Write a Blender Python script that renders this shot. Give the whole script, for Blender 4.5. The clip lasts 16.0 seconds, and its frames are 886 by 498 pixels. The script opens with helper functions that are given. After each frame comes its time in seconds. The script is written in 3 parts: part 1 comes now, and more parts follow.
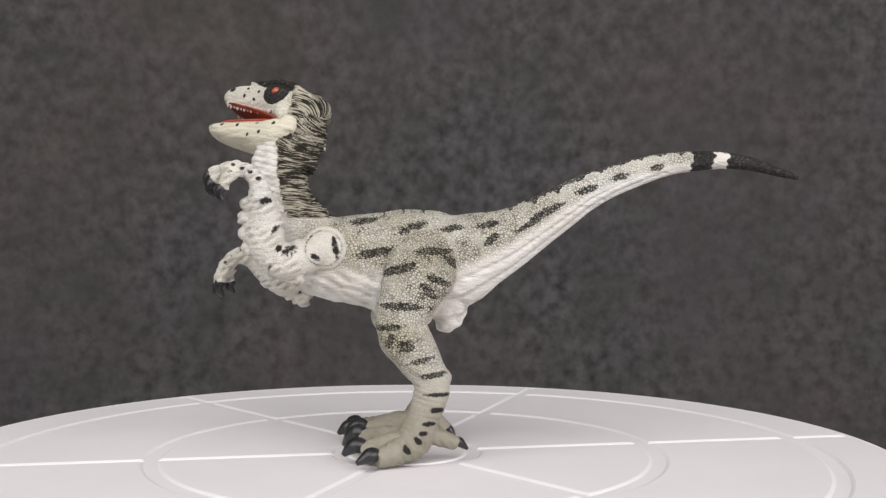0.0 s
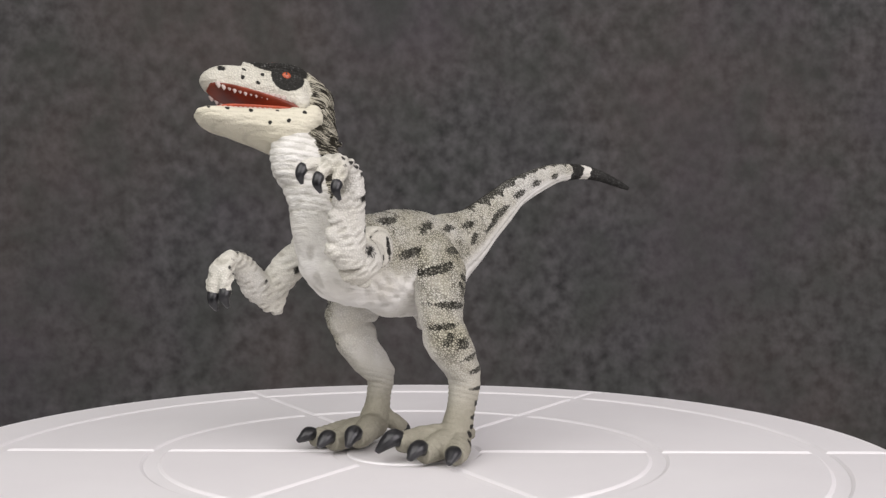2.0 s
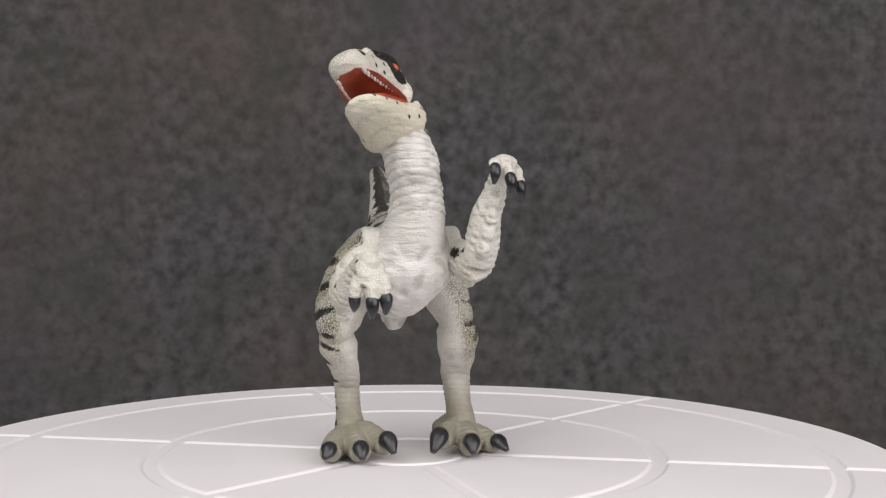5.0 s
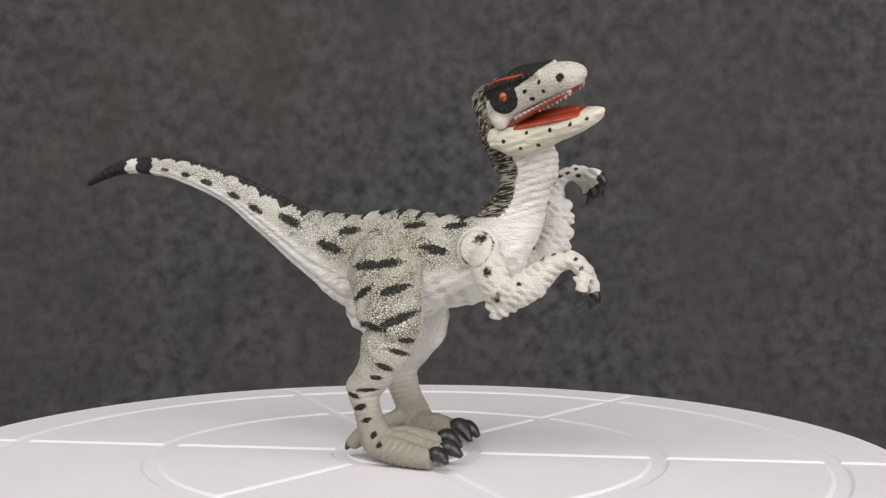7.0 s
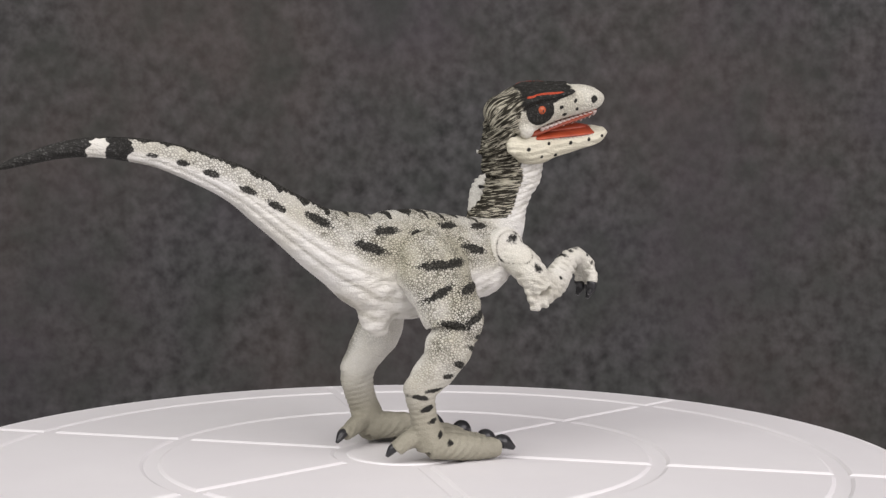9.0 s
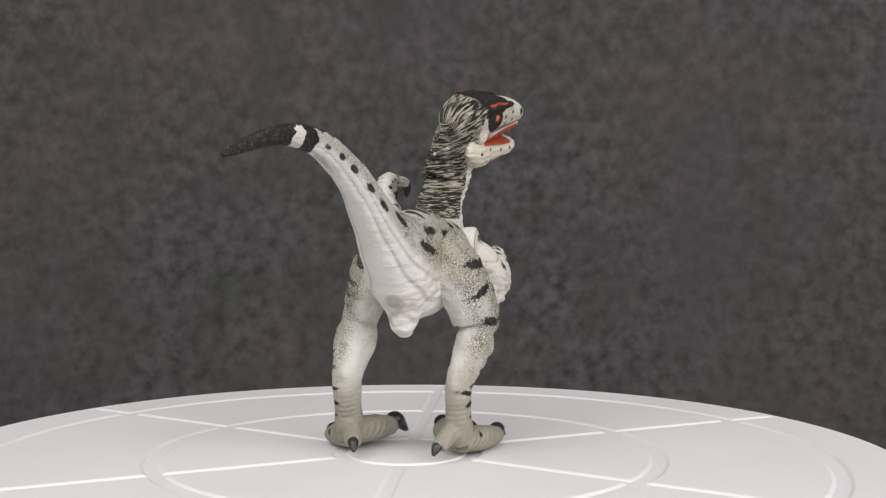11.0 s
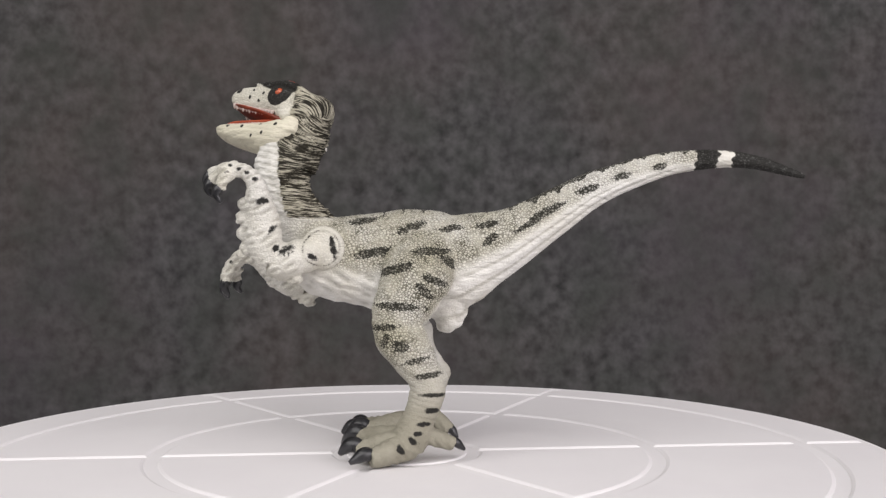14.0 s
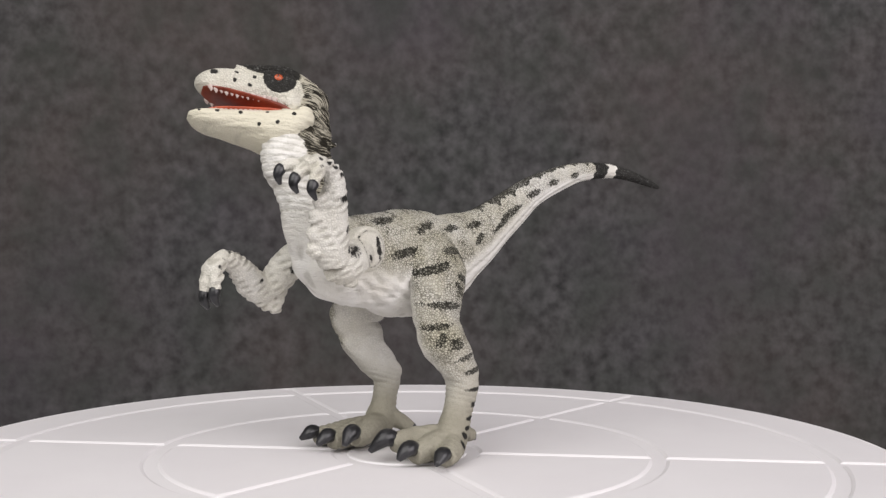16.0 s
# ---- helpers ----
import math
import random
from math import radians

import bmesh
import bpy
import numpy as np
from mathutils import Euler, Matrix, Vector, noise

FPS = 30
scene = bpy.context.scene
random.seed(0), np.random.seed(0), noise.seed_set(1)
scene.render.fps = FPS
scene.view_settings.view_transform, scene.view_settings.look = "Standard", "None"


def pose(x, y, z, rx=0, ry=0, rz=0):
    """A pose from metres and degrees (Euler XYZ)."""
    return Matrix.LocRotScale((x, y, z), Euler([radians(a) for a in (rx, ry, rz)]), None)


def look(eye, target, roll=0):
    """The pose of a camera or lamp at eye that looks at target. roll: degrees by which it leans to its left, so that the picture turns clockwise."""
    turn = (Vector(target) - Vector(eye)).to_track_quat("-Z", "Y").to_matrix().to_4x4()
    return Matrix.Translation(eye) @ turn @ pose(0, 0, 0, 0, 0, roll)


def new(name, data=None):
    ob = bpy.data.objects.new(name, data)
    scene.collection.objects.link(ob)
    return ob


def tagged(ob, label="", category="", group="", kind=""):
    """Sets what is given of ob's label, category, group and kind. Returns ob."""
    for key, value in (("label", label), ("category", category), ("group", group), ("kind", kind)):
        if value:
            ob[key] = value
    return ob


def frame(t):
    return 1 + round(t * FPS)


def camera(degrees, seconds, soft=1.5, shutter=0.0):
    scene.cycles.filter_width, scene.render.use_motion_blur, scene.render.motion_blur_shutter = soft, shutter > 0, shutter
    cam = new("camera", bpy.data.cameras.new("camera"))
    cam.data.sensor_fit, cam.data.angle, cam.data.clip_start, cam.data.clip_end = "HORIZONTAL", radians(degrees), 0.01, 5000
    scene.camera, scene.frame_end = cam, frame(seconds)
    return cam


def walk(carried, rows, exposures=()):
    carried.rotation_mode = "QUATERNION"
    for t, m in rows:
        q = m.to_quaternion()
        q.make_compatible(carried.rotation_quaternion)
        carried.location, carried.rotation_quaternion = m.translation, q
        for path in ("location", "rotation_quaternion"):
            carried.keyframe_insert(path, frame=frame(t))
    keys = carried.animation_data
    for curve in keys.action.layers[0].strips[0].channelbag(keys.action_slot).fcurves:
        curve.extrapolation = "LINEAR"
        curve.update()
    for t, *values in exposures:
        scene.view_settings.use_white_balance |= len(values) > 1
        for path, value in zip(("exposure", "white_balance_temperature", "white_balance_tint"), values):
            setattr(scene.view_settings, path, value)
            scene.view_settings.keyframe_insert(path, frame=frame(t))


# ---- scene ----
# One unit of the plan is the radius of the turntable's middle ring, 80 mm.
U = 0.08
cam = camera(43.0, 16.0, soft=1.4)
EYE = Vector((0, -4.404, 0.875)) * U
AIM = EYE + Vector((math.sin(radians(1.855)), math.cos(radians(1.855)), -math.tan(radians(1.037))))
walk(cam, [(0, look(EYE, AIM)), (16, look(EYE, AIM))])

# ---- light ----
world = bpy.data.worlds.new("world")
scene.world = world
world.use_nodes = True
world.node_tree.nodes["Background"].inputs[0].default_value = (0.9, 0.93, 1.0, 1)
world.node_tree.nodes["Background"].inputs[1].default_value = 0.02


def softbox(name, eye, target, sx, sy, power, colour):
    lamp = bpy.data.lights.new(name, "AREA")
    lamp.shape, lamp.size, lamp.size_y, lamp.energy, lamp.color = "RECTANGLE", sx, sy, power, colour
    ob = new(name, lamp)
    ob.matrix_world = look(eye, target)
    return ob


softbox("softbox_lamp", (-0.52, -0.85, 0.88), (0, 0.02, 0.05), 1.6, 1.3, 12.2, (1.0, 0.970, 0.945))
softbox("softbox_lamp", (0.82, -0.92, 0.50), (0, 0.0, 0.05), 1.3, 1.1, 10.6, (1.0, 0.94, 0.965))
scene.view_settings.exposure = 0.63


# ---- materials ----
def nodes_of(name):
    m = bpy.data.materials.new(name)
    m.use_nodes = True
    t = m.node_tree
    return m, t, t.nodes["Principled BSDF"]


def node(t, kind, **values):
    n = t.nodes.new(kind)
    for key, value in values.items():
        n.inputs[key].default_value = value
    return n


def ramp(t, source, stops):
    n = t.nodes.new("ShaderNodeValToRGB")
    while len(n.color_ramp.elements) < len(stops):
        n.color_ramp.elements.new(0.5)
    for e, (p, c) in zip(n.color_ramp.elements, stops):
        e.position, e.color = p, (c if len(c) == 4 else (*c, 1))
    t.links.new(source, n.inputs[0])
    return n.outputs[0]


def calc(t, op, a, b=0.0, c=None, clamp=False):
    n = t.nodes.new("ShaderNodeMath")
    n.operation, n.use_clamp = op, clamp
    for i, v in enumerate((a, b) if c is None else (a, b, c)):
        if isinstance(v, (int, float)):
            n.inputs[i].default_value = v
        else:
            t.links.new(v, n.inputs[i])
    return n.outputs[0]


def mix(t, fac, a, b, mode="MIX"):
    n = t.nodes.new("ShaderNodeMix")
    n.data_type, n.blend_type = "RGBA", mode
    for i, v in ((0, fac), (6, a), (7, b)):
        if isinstance(v, (int, float)):
            n.inputs[i].default_value = v
        elif isinstance(v, tuple):
            n.inputs[i].default_value = (*v, 1)
        else:
            t.links.new(v, n.inputs[i])
    return n.outputs[2]


def coords(t):
    return t.nodes.new("ShaderNodeTexCoord").outputs["Object"]


def noise_tex(t, vec, scale, detail=3.0, rough=0.55):
    n = node(t, "ShaderNodeTexNoise", Scale=scale, Detail=detail, Roughness=rough)
    t.links.new(vec, n.inputs["Vector"])
    return n.outputs["Fac"]


def attribute(t, name):
    n = t.nodes.new("ShaderNodeAttribute")
    n.attribute_name = name
    return n.outputs["Fac"]


def bump(t, bsdf, height, strength, distance):
    n = node(t, "ShaderNodeBump", Strength=strength, Distance=distance)
    t.links.new(height, n.inputs["Height"])
    t.links.new(n.outputs[0], bsdf.inputs["Normal"])


def stretched(t, vec, sx, sy, sz):
    n = t.nodes.new("ShaderNodeVectorMath")
    n.operation = "MULTIPLY"
    t.links.new(vec, n.inputs[0])
    n.inputs[1].default_value = (sx, sy, sz)
    return n.outputs[0]


def skin_material():
    m, t, b = nodes_of("painted_vinyl_skin")
    v = coords(t)
    # warp the coordinates slightly so that the scales are uneven
    warp = node(t, "ShaderNodeTexNoise", Scale=180.0, Detail=2.0)
    t.links.new(v, warp.inputs["Vector"])
    vm = t.nodes.new("ShaderNodeVectorMath")
    vm.operation = "MULTIPLY_ADD"
    t.links.new(warp.outputs["Color"], vm.inputs[0])
    vm.inputs[1].default_value = (0.0014, 0.0014, 0.0014)
    t.links.new(v, vm.inputs[2])
    reach = []
    for feature in ("F1", "F2"):
        cell = t.nodes.new("ShaderNodeTexVoronoi")
        cell.feature = feature
        cell.inputs["Scale"].default_value = 1.0
        t.links.new(stretched(t, vm.outputs[0], 1180.0, 1400.0, 1420.0), cell.inputs["Vector"])
        reach.append(cell.outputs["Distance"])
    gap = calc(t, "SUBTRACT", reach[1], reach[0])
    crack = ramp(t, gap, [(0.06, (1, 1, 1)), (0.30, (0, 0, 0))])
    dome = ramp(t, gap, [(0.0, (0, 0, 0)), (0.45, (1, 1, 1))])
    fine = noise_tex(t, v, 900.0, 4.0, 0.65)
    broad = noise_tex(t, v, 55.0, 4.0, 0.6)
    patch = noise_tex(t, v, 130.0, 3.0, 0.6)
    scale, mark, olive, ruff, red, groove_shade, cream_jaw = (attribute(t, a) for a in ("scale", "mark", "olive", "ruff", "red", "groove_shade", "cream"))
    base = mix(t, ramp(t, broad, [(0.35, (0.0, 0.0, 0.0)), (0.7, (1.0, 1.0, 1.0))]), (0.73, 0.72, 0.69), (0.63, 0.61, 0.55))
    base = mix(t, cream_jaw, base, mix(t, broad, (0.66, 0.62, 0.47), (0.56, 0.52, 0.38)))
    # thin dark wash between the scales on flanks and back
    heavy = ramp(t, patch, [(0.36, (0.40, 0.40, 0.40)), (0.60, (1, 1, 1))])
    wash = calc(t, "MULTIPLY", crack, calc(t, "MULTIPLY", scale, heavy), clamp=True)
    tint = calc(t, "MULTIPLY", scale, ramp(t, broad, [(0.35, (0.30, 0.30, 0.30)), (0.65, (0.85, 0.85, 0.85))]), clamp=True)
    c = mix(t, tint, base, (0.46, 0.435, 0.33))
    c = mix(t, wash, c, (0.085, 0.08, 0.055))
    # grey-olive paint of the feet
    foot = mix(t, fine, (0.215, 0.20, 0.15), (0.31, 0.295, 0.235))
    foot = mix(t, ramp(t, patch, [(0.4, (0, 0, 0)), (0.75, (0.6, 0.6, 0.6))]), foot, (0.15, 0.138, 0.10))
    c = mix(t, olive, c, foot)
    # shade in the fine wrinkles, painted into the colour
    c = mix(t, calc(t, "MULTIPLY", groove_shade, calc(t, "MULTIPLY_ADD", fine, 0.9, 0.1)), c, (0.25, 0.235, 0.185))
    # mane of dark uneven strands with pale ridges
    apart, combed = t.nodes.new("ShaderNodeSeparateXYZ"), t.nodes.new("ShaderNodeCombineXYZ")
    t.links.new(vm.outputs[0], apart.inputs[0])
    for axis in (0, 1):
        t.links.new(apart.outputs[axis], combed.inputs[axis])
    t.links.new(attribute(t, "comb"), combed.inputs[2])
    hair = noise_tex(t, stretched(t, combed.outputs[0], 210.0, 210.0, 2700.0), 1.0, 3.0, 0.6)
    lock = noise_tex(t, stretched(t, vm.outputs[0], 60.0, 60.0, 190.0), 1.0, 2.0, 0.5)
    pale = mix(t, fine, (0.26, 0.235, 0.16), (0.70, 0.67, 0.56))
    dark = mix(t, patch, (0.006, 0.006, 0.005), (0.04, 0.034, 0.022))
    s = calc(t, "ADD", hair, calc(t, "MULTIPLY_ADD", lock, 0.36, -0.18))
    mane = mix(t, ramp(t, s, [(0.49, (0, 0, 0)), (0.57, (1, 1, 1))]), dark, pale)
    rim = calc(t, "ADD", ruff, calc(t, "MULTIPLY_ADD", hair, 1.2, -0.6))
    c = mix(t, ramp(t, rim, [(0.42, (0, 0, 0)), (0.58, (1, 1, 1))]), c, mane)
    # dark brush marks with ragged edges, thinner on top of the scales
    e = calc(t, "ADD", mark, calc(t, "MULTIPLY_ADD", fine, 1.2, -0.6))
    e = calc(t, "ADD", e, calc(t, "MULTIPLY_ADD", patch, 1.0, -0.5))
    e = calc(t, "ADD", e, calc(t, "MULTIPLY", calc(t, "MULTIPLY", crack, scale), 0.22))
    black = mix(t, patch, (0.003, 0.003, 0.003), (0.017, 0.016, 0.014))
    # worn marks keep their paint between the scales only; gloss highlights on the tail tip's scale tops are painted in
    # pale
    worn = attribute(t, "worn")
    tops = ramp(t, gap, [(0.10, (0, 0, 0)), (0.42, (1, 1, 1))])
    kept = calc(t, "SUBTRACT", 1.0, calc(t, "MULTIPLY", calc(t, "MULTIPLY", tops, worn), calc(t, "MULTIPLY_ADD", patch, 1.1, 0.05)), clamp=True)
    black = mix(t, worn, black, (0.022, 0.021, 0.013))
    glint = calc(t, "MULTIPLY", ramp(t, mark, [(0.95, (0, 0, 0)), (1.0, (1, 1, 1))]), calc(t, "MULTIPLY", tops, ramp(t, fine, [(0.45, (0, 0, 0)), (0.75, (0.7, 0.7, 0.7))])))
    black = mix(t, glint, black, (0.16, 0.16, 0.155))
    c = mix(t, calc(t, "MULTIPLY", ramp(t, e, [(0.36, (0, 0, 0)), (0.66, (0.985, 0.985, 0.985))]), kept), c, black)
    e = calc(t, "ADD", red, calc(t, "MULTIPLY_ADD", fine, 0.8, -0.4))
    c = mix(t, ramp(t, e, [(0.45, (0, 0, 0)), (0.6, (1, 1, 1))]), c, (0.40, 0.060, 0.028))
    t.links.new(c, b.inputs["Base Color"])
    b.inputs["Roughness"].default_value = 0.62
    b.inputs["Specular IOR Level"].default_value = 0.2
    wrinkle = noise_tex(t, stretched(t, vm.outputs[0], 170.0, 170.0, 560.0), 1.0, 3.0, 0.55)
    soft = calc(t, "SUBTRACT", 1.0, calc(t, "ADD", scale, olive), clamp=True)
    h = calc(t, "MULTIPLY", dome, calc(t, "MULTIPLY_ADD", scale, 0.8, 0.30))
    h = calc(t, "ADD", h, calc(t, "MULTIPLY", fine, 0.4))
    h = calc(t, "ADD", h, calc(t, "MULTIPLY", calc(t, "MULTIPLY", wrinkle, soft), 4.5))
    h = calc(t, "ADD", h, calc(t, "MULTIPLY", calc(t, "MULTIPLY", s, ruff), 5.0))
    bump(t, b, h, 0.85, 0.00032)
    return m


def plain(name, low, high, scale, rough, relief=0.3, depth=0.0003, metal=0.0):
    m, t, b = nodes_of(name)
    v = coords(t)
    n = noise_tex(t, v, scale)
    t.links.new(mix(t, ramp(t, n, [(0.3, (0, 0, 0)), (0.7, (1, 1, 1))]), low, high), b.inputs["Base Color"])
    b.inputs["Roughness"].default_value, b.inputs["Metallic"].default_value = rough, metal
    bump(t, b, noise_tex(t, v, scale * 3), relief, depth)
    return m


SKIN = skin_material()
CLAW = plain("glossy_black_claw", (0.008, 0.008, 0.009), (0.03, 0.03, 0.033), 300.0, 0.28)
TOOTH = plain("painted_tooth", (0.40, 0.30, 0.27), (0.58, 0.49, 0.45), 500.0, 0.4)
PALATE = plain("painted_palate_red", (0.12, 0.020, 0.009), (0.30, 0.055, 0.024), 130.0, 0.42)
MOUTH = plain("painted_tongue_red", (0.27, 0.038, 0.017), (0.47, 0.090, 0.036), 130.0, 0.42)
EYEBALL = plain("painted_eye_orange", (0.30, 0.048, 0.02), (0.50, 0.12, 0.05), 700.0, 0.2)
PUPIL = plain("painted_pupil", (0.01, 0.008, 0.008), (0.02, 0.015, 0.015), 500.0, 0.15)


def plastic():
    m, t, b = nodes_of("white_moulded_plastic")
    v = coords(t)
    n = noise_tex(t, v, 14.0, 4.0)
    f = noise_tex(t, v, 220.0, 5.0, 0.7)
    c = mix(t, ramp(t, n, [(0.35, (0, 0, 0)), (0.7, (1, 1, 1))]), (0.79, 0.767, 0.782), (0.83, 0.811, 0.822))
    c = mix(t, ramp(t, f, [(0.62, (0, 0, 0)), (0.8, (0.35, 0.35, 0.35))]), c, (0.70, 0.67, 0.68))
    t.links.new(c, b.inputs["Base Color"])
    b.inputs["Roughness"].default_value = 0.55
    b.inputs["Specular IOR Level"].default_value = 0.35
    bump(t, b, f, 0.10, 0.0002)
    return m


def felt():
    m, t, b = nodes_of("dark_grey_felt")
    v = coords(t)
    a = noise_tex(t, stretched(t, v, 1.0, 1.0, 0.95), 84.0, 2.5, 0.55)
    w = noise_tex(t, v, 3.2, 3.0, 0.5)
    q = noise_tex(t, v, 21.0, 3.0, 0.6)
    x = noise_tex(t, v, 5.5, 2.0, 0.5)
    c = mix(t, ramp(t, a, [(0.28, (0, 0, 0)), (0.72, (1, 1, 1))]), (0.034, 0.034, 0.034), (0.106, 0.1035, 0.105))
    c = mix(t, ramp(t, w, [(0.40, (0, 0, 0)), (0.62, (0.5, 0.5, 0.5))]), c, (0.090, 0.072, 0.066))
    c = mix(t, ramp(t, x, [(0.48, (0, 0, 0)), (0.68, (0.4, 0.4, 0.4))]), c, (0.076, 0.066, 0.078))
    c = mix(t, ramp(t, q, [(0.42, (0, 0, 0)), (0.72, (0.55, 0.55, 0.55))]), c, (0.045, 0.052, 0.045))
    t.links.new(c, b.inputs["Base Color"])
    b.inputs["Roughness"].default_value = 0.95
    b.inputs["Specular IOR Level"].default_value = 0.1
    bump(t, b, a, 0.3, 0.002)
    return m


PLASTIC = plastic()
FELT = felt()
# pale so that the added, unseen walls and ceiling bounce fill light
WALL = plain("matt_pale_bounce_wall", (0.64, 0.64, 0.65), (0.70, 0.70, 0.70), 6.0, 0.9, 0.1, 0.001)
DESK = plain("dark_desk_board", (0.06, 0.055, 0.05), (0.10, 0.095, 0.09), 30.0, 0.6, 0.1, 0.0005)


# ---- mesh helpers ----
def part(name, bm, material, parent=None, label="", smooth=True):
    me = bpy.data.meshes.new(name)
    bm.to_mesh(me)
    bm.free()
    me.materials.append(material)
    if smooth:
        me.polygons.foreach_set("use_smooth", [True] * len(me.polygons))
    ob = new(name, me)
    ob.parent = parent
    return tagged(ob, label)


def block(bm, x0, x1, y0, y1, z0, z1):
    m = Matrix.LocRotScale(((x0 + x1) / 2, (y0 + y1) / 2, (z0 + z1) / 2), None, (x1 - x0, y1 - y0, z1 - z0))
    return bmesh.ops.create_cube(bm, size=1.0, matrix=m)["verts"]


def glide(rows, steps):
    """Catmull-Rom through the rows."""
    a = np.array(rows, float)
    p = np.vstack([2 * a[0] - a[1], a, 2 * a[-1] - a[-2]])
    out = []
    for i in range(len(a) - 1):
        for k in range(steps):
            s = k / steps
            p0, p1, p2, p3 = p[i:i + 4]
            out.append(0.5 * (2 * p1 + (p2 - p0) * s + (2 * p0 - 5 * p1 + 4 * p2 - p3) * s * s + (3 * p1 - p0 - 3 * p2 + p3) * s ** 3))
    out.append(a[-1])
    return np.array(out)


def tube(bm, rows, side=(0, 1, 0), steps=5, n=28, power=2.0):
    """A closed tube along rows of x, y, z, half width across `side`, half height; units of the plan."""
    g = glide(rows, steps)
    g[:, 3:] = np.maximum(g[:, 3:], 0.002)
    d = np.gradient(g[:, :3], axis=0)
    rings = []
    for row, way in zip(g, d):
        way = Vector(way).normalized()
        s = Vector(side)
        s = (s - way * s.dot(way)).normalized()
        h = way.cross(s)
        ring = []
        for k in range(n):
            a = 2 * math.pi * k / n
            ca, sa = math.cos(a), math.sin(a)
            ca, sa = math.copysign(abs(ca) ** (2 / power), ca), math.copysign(abs(sa) ** (2 / power), sa)
            ring.append(bm.verts.new((Vector(row[:3]) + s * ca * row[3] + h * sa * row[4]) * U))
        rings.append(ring)
    for p, q in zip(rings, rings[1:]):
        for k in range(n):
            bm.faces.new((p[k], p[(k + 1) % n], q[(k + 1) % n], q[k]))
    bm.faces.new(rings[0][::-1])
    bm.faces.new(rings[-1])


def ball(bm, centre, rx, ry, rz, turn=None, seg=20):
    m = Matrix.Translation(Vector(centre) * U) @ (turn or Matrix()) @ Matrix.Diagonal((rx * U, ry * U, rz * U, 1))
    bmesh.ops.create_uvsphere(bm, u_segments=seg, v_segments=seg // 2 + 2, radius=1.0, matrix=m)


def fused(name, bm, parent, voxel, smooth, label="", material=None):
    """Fuses the tubes in bm into one skin and rounds the creases between them."""
    bmesh.ops.recalc_face_normals(bm, faces=bm.faces)
    raw = bpy.data.meshes.new(name + "_raw")
    bm.to_mesh(raw)
    bm.free()
    ob = new(name, raw)
    r = ob.modifiers.new("fuse", "REMESH")
    r.mode, r.voxel_size = "VOXEL", voxel
    s = ob.modifiers.new("round", "SMOOTH")
    s.factor, s.iterations = 0.5, smooth
    me = bpy.data.meshes.new_from_object(ob.evaluated_get(bpy.context.evaluated_depsgraph_get()))
    ob.modifiers.clear()
    ob.data = me
    bpy.data.meshes.remove(raw)
    me.name = name
    me.materials.clear()
    me.materials.append(material or SKIN)
    me.polygons.foreach_set("use_smooth", [True] * len(me.polygons))
    ob.parent = parent
    return tagged(ob, label)


def places(ob):
    """Vertices and normals of a part, in units of the plan."""
    me = ob.data
    n = len(me.vertices)
    co, no = np.empty(n * 3), np.empty(n * 3)
    me.vertices.foreach_get("co", co)
    me.vertex_normals.foreach_get("vector", no)
    return co.reshape(-1, 3) / U, no.reshape(-1, 3)


def store(ob, **values):
    for name, v in values.items():
        a = ob.data.attributes.new(name, "FLOAT", "POINT")
        a.data.foreach_set("value", np.ascontiguousarray(v, dtype=np.float32))


def push(ob, co, no, amount):
    """Moves the vertices along their normals by amount, in units of the plan."""
    ob.data.vertices.foreach_set("co", ((co + no * amount[:, None]) * U).ravel())
    ob.data.update()


def step(x, a, b):
    s = np.clip((x - a) / (b - a), 0, 1)
    return s * s * (3 - 2 * s)


def marks(a, b, rows, grow=1.0):
    """Spindle marks: rows of centre a, centre b, half length, half width, angle. 1 inside, 0 well outside."""
    out = np.zeros(len(a))
    for ca, cb, hl, hw, angle in rows:
        c, s = math.cos(radians(angle)), math.sin(radians(angle))
        p, q = (a - ca) * c + (b - cb) * s, -(a - ca) * s + (b - cb) * c
        d = np.sqrt((p / (hl * 1.12)) ** 2 + (q / (hw * 1.15 * grow)) ** 2)
        out = np.maximum(out, np.clip(1.5 - d, 0, 1))
    return out


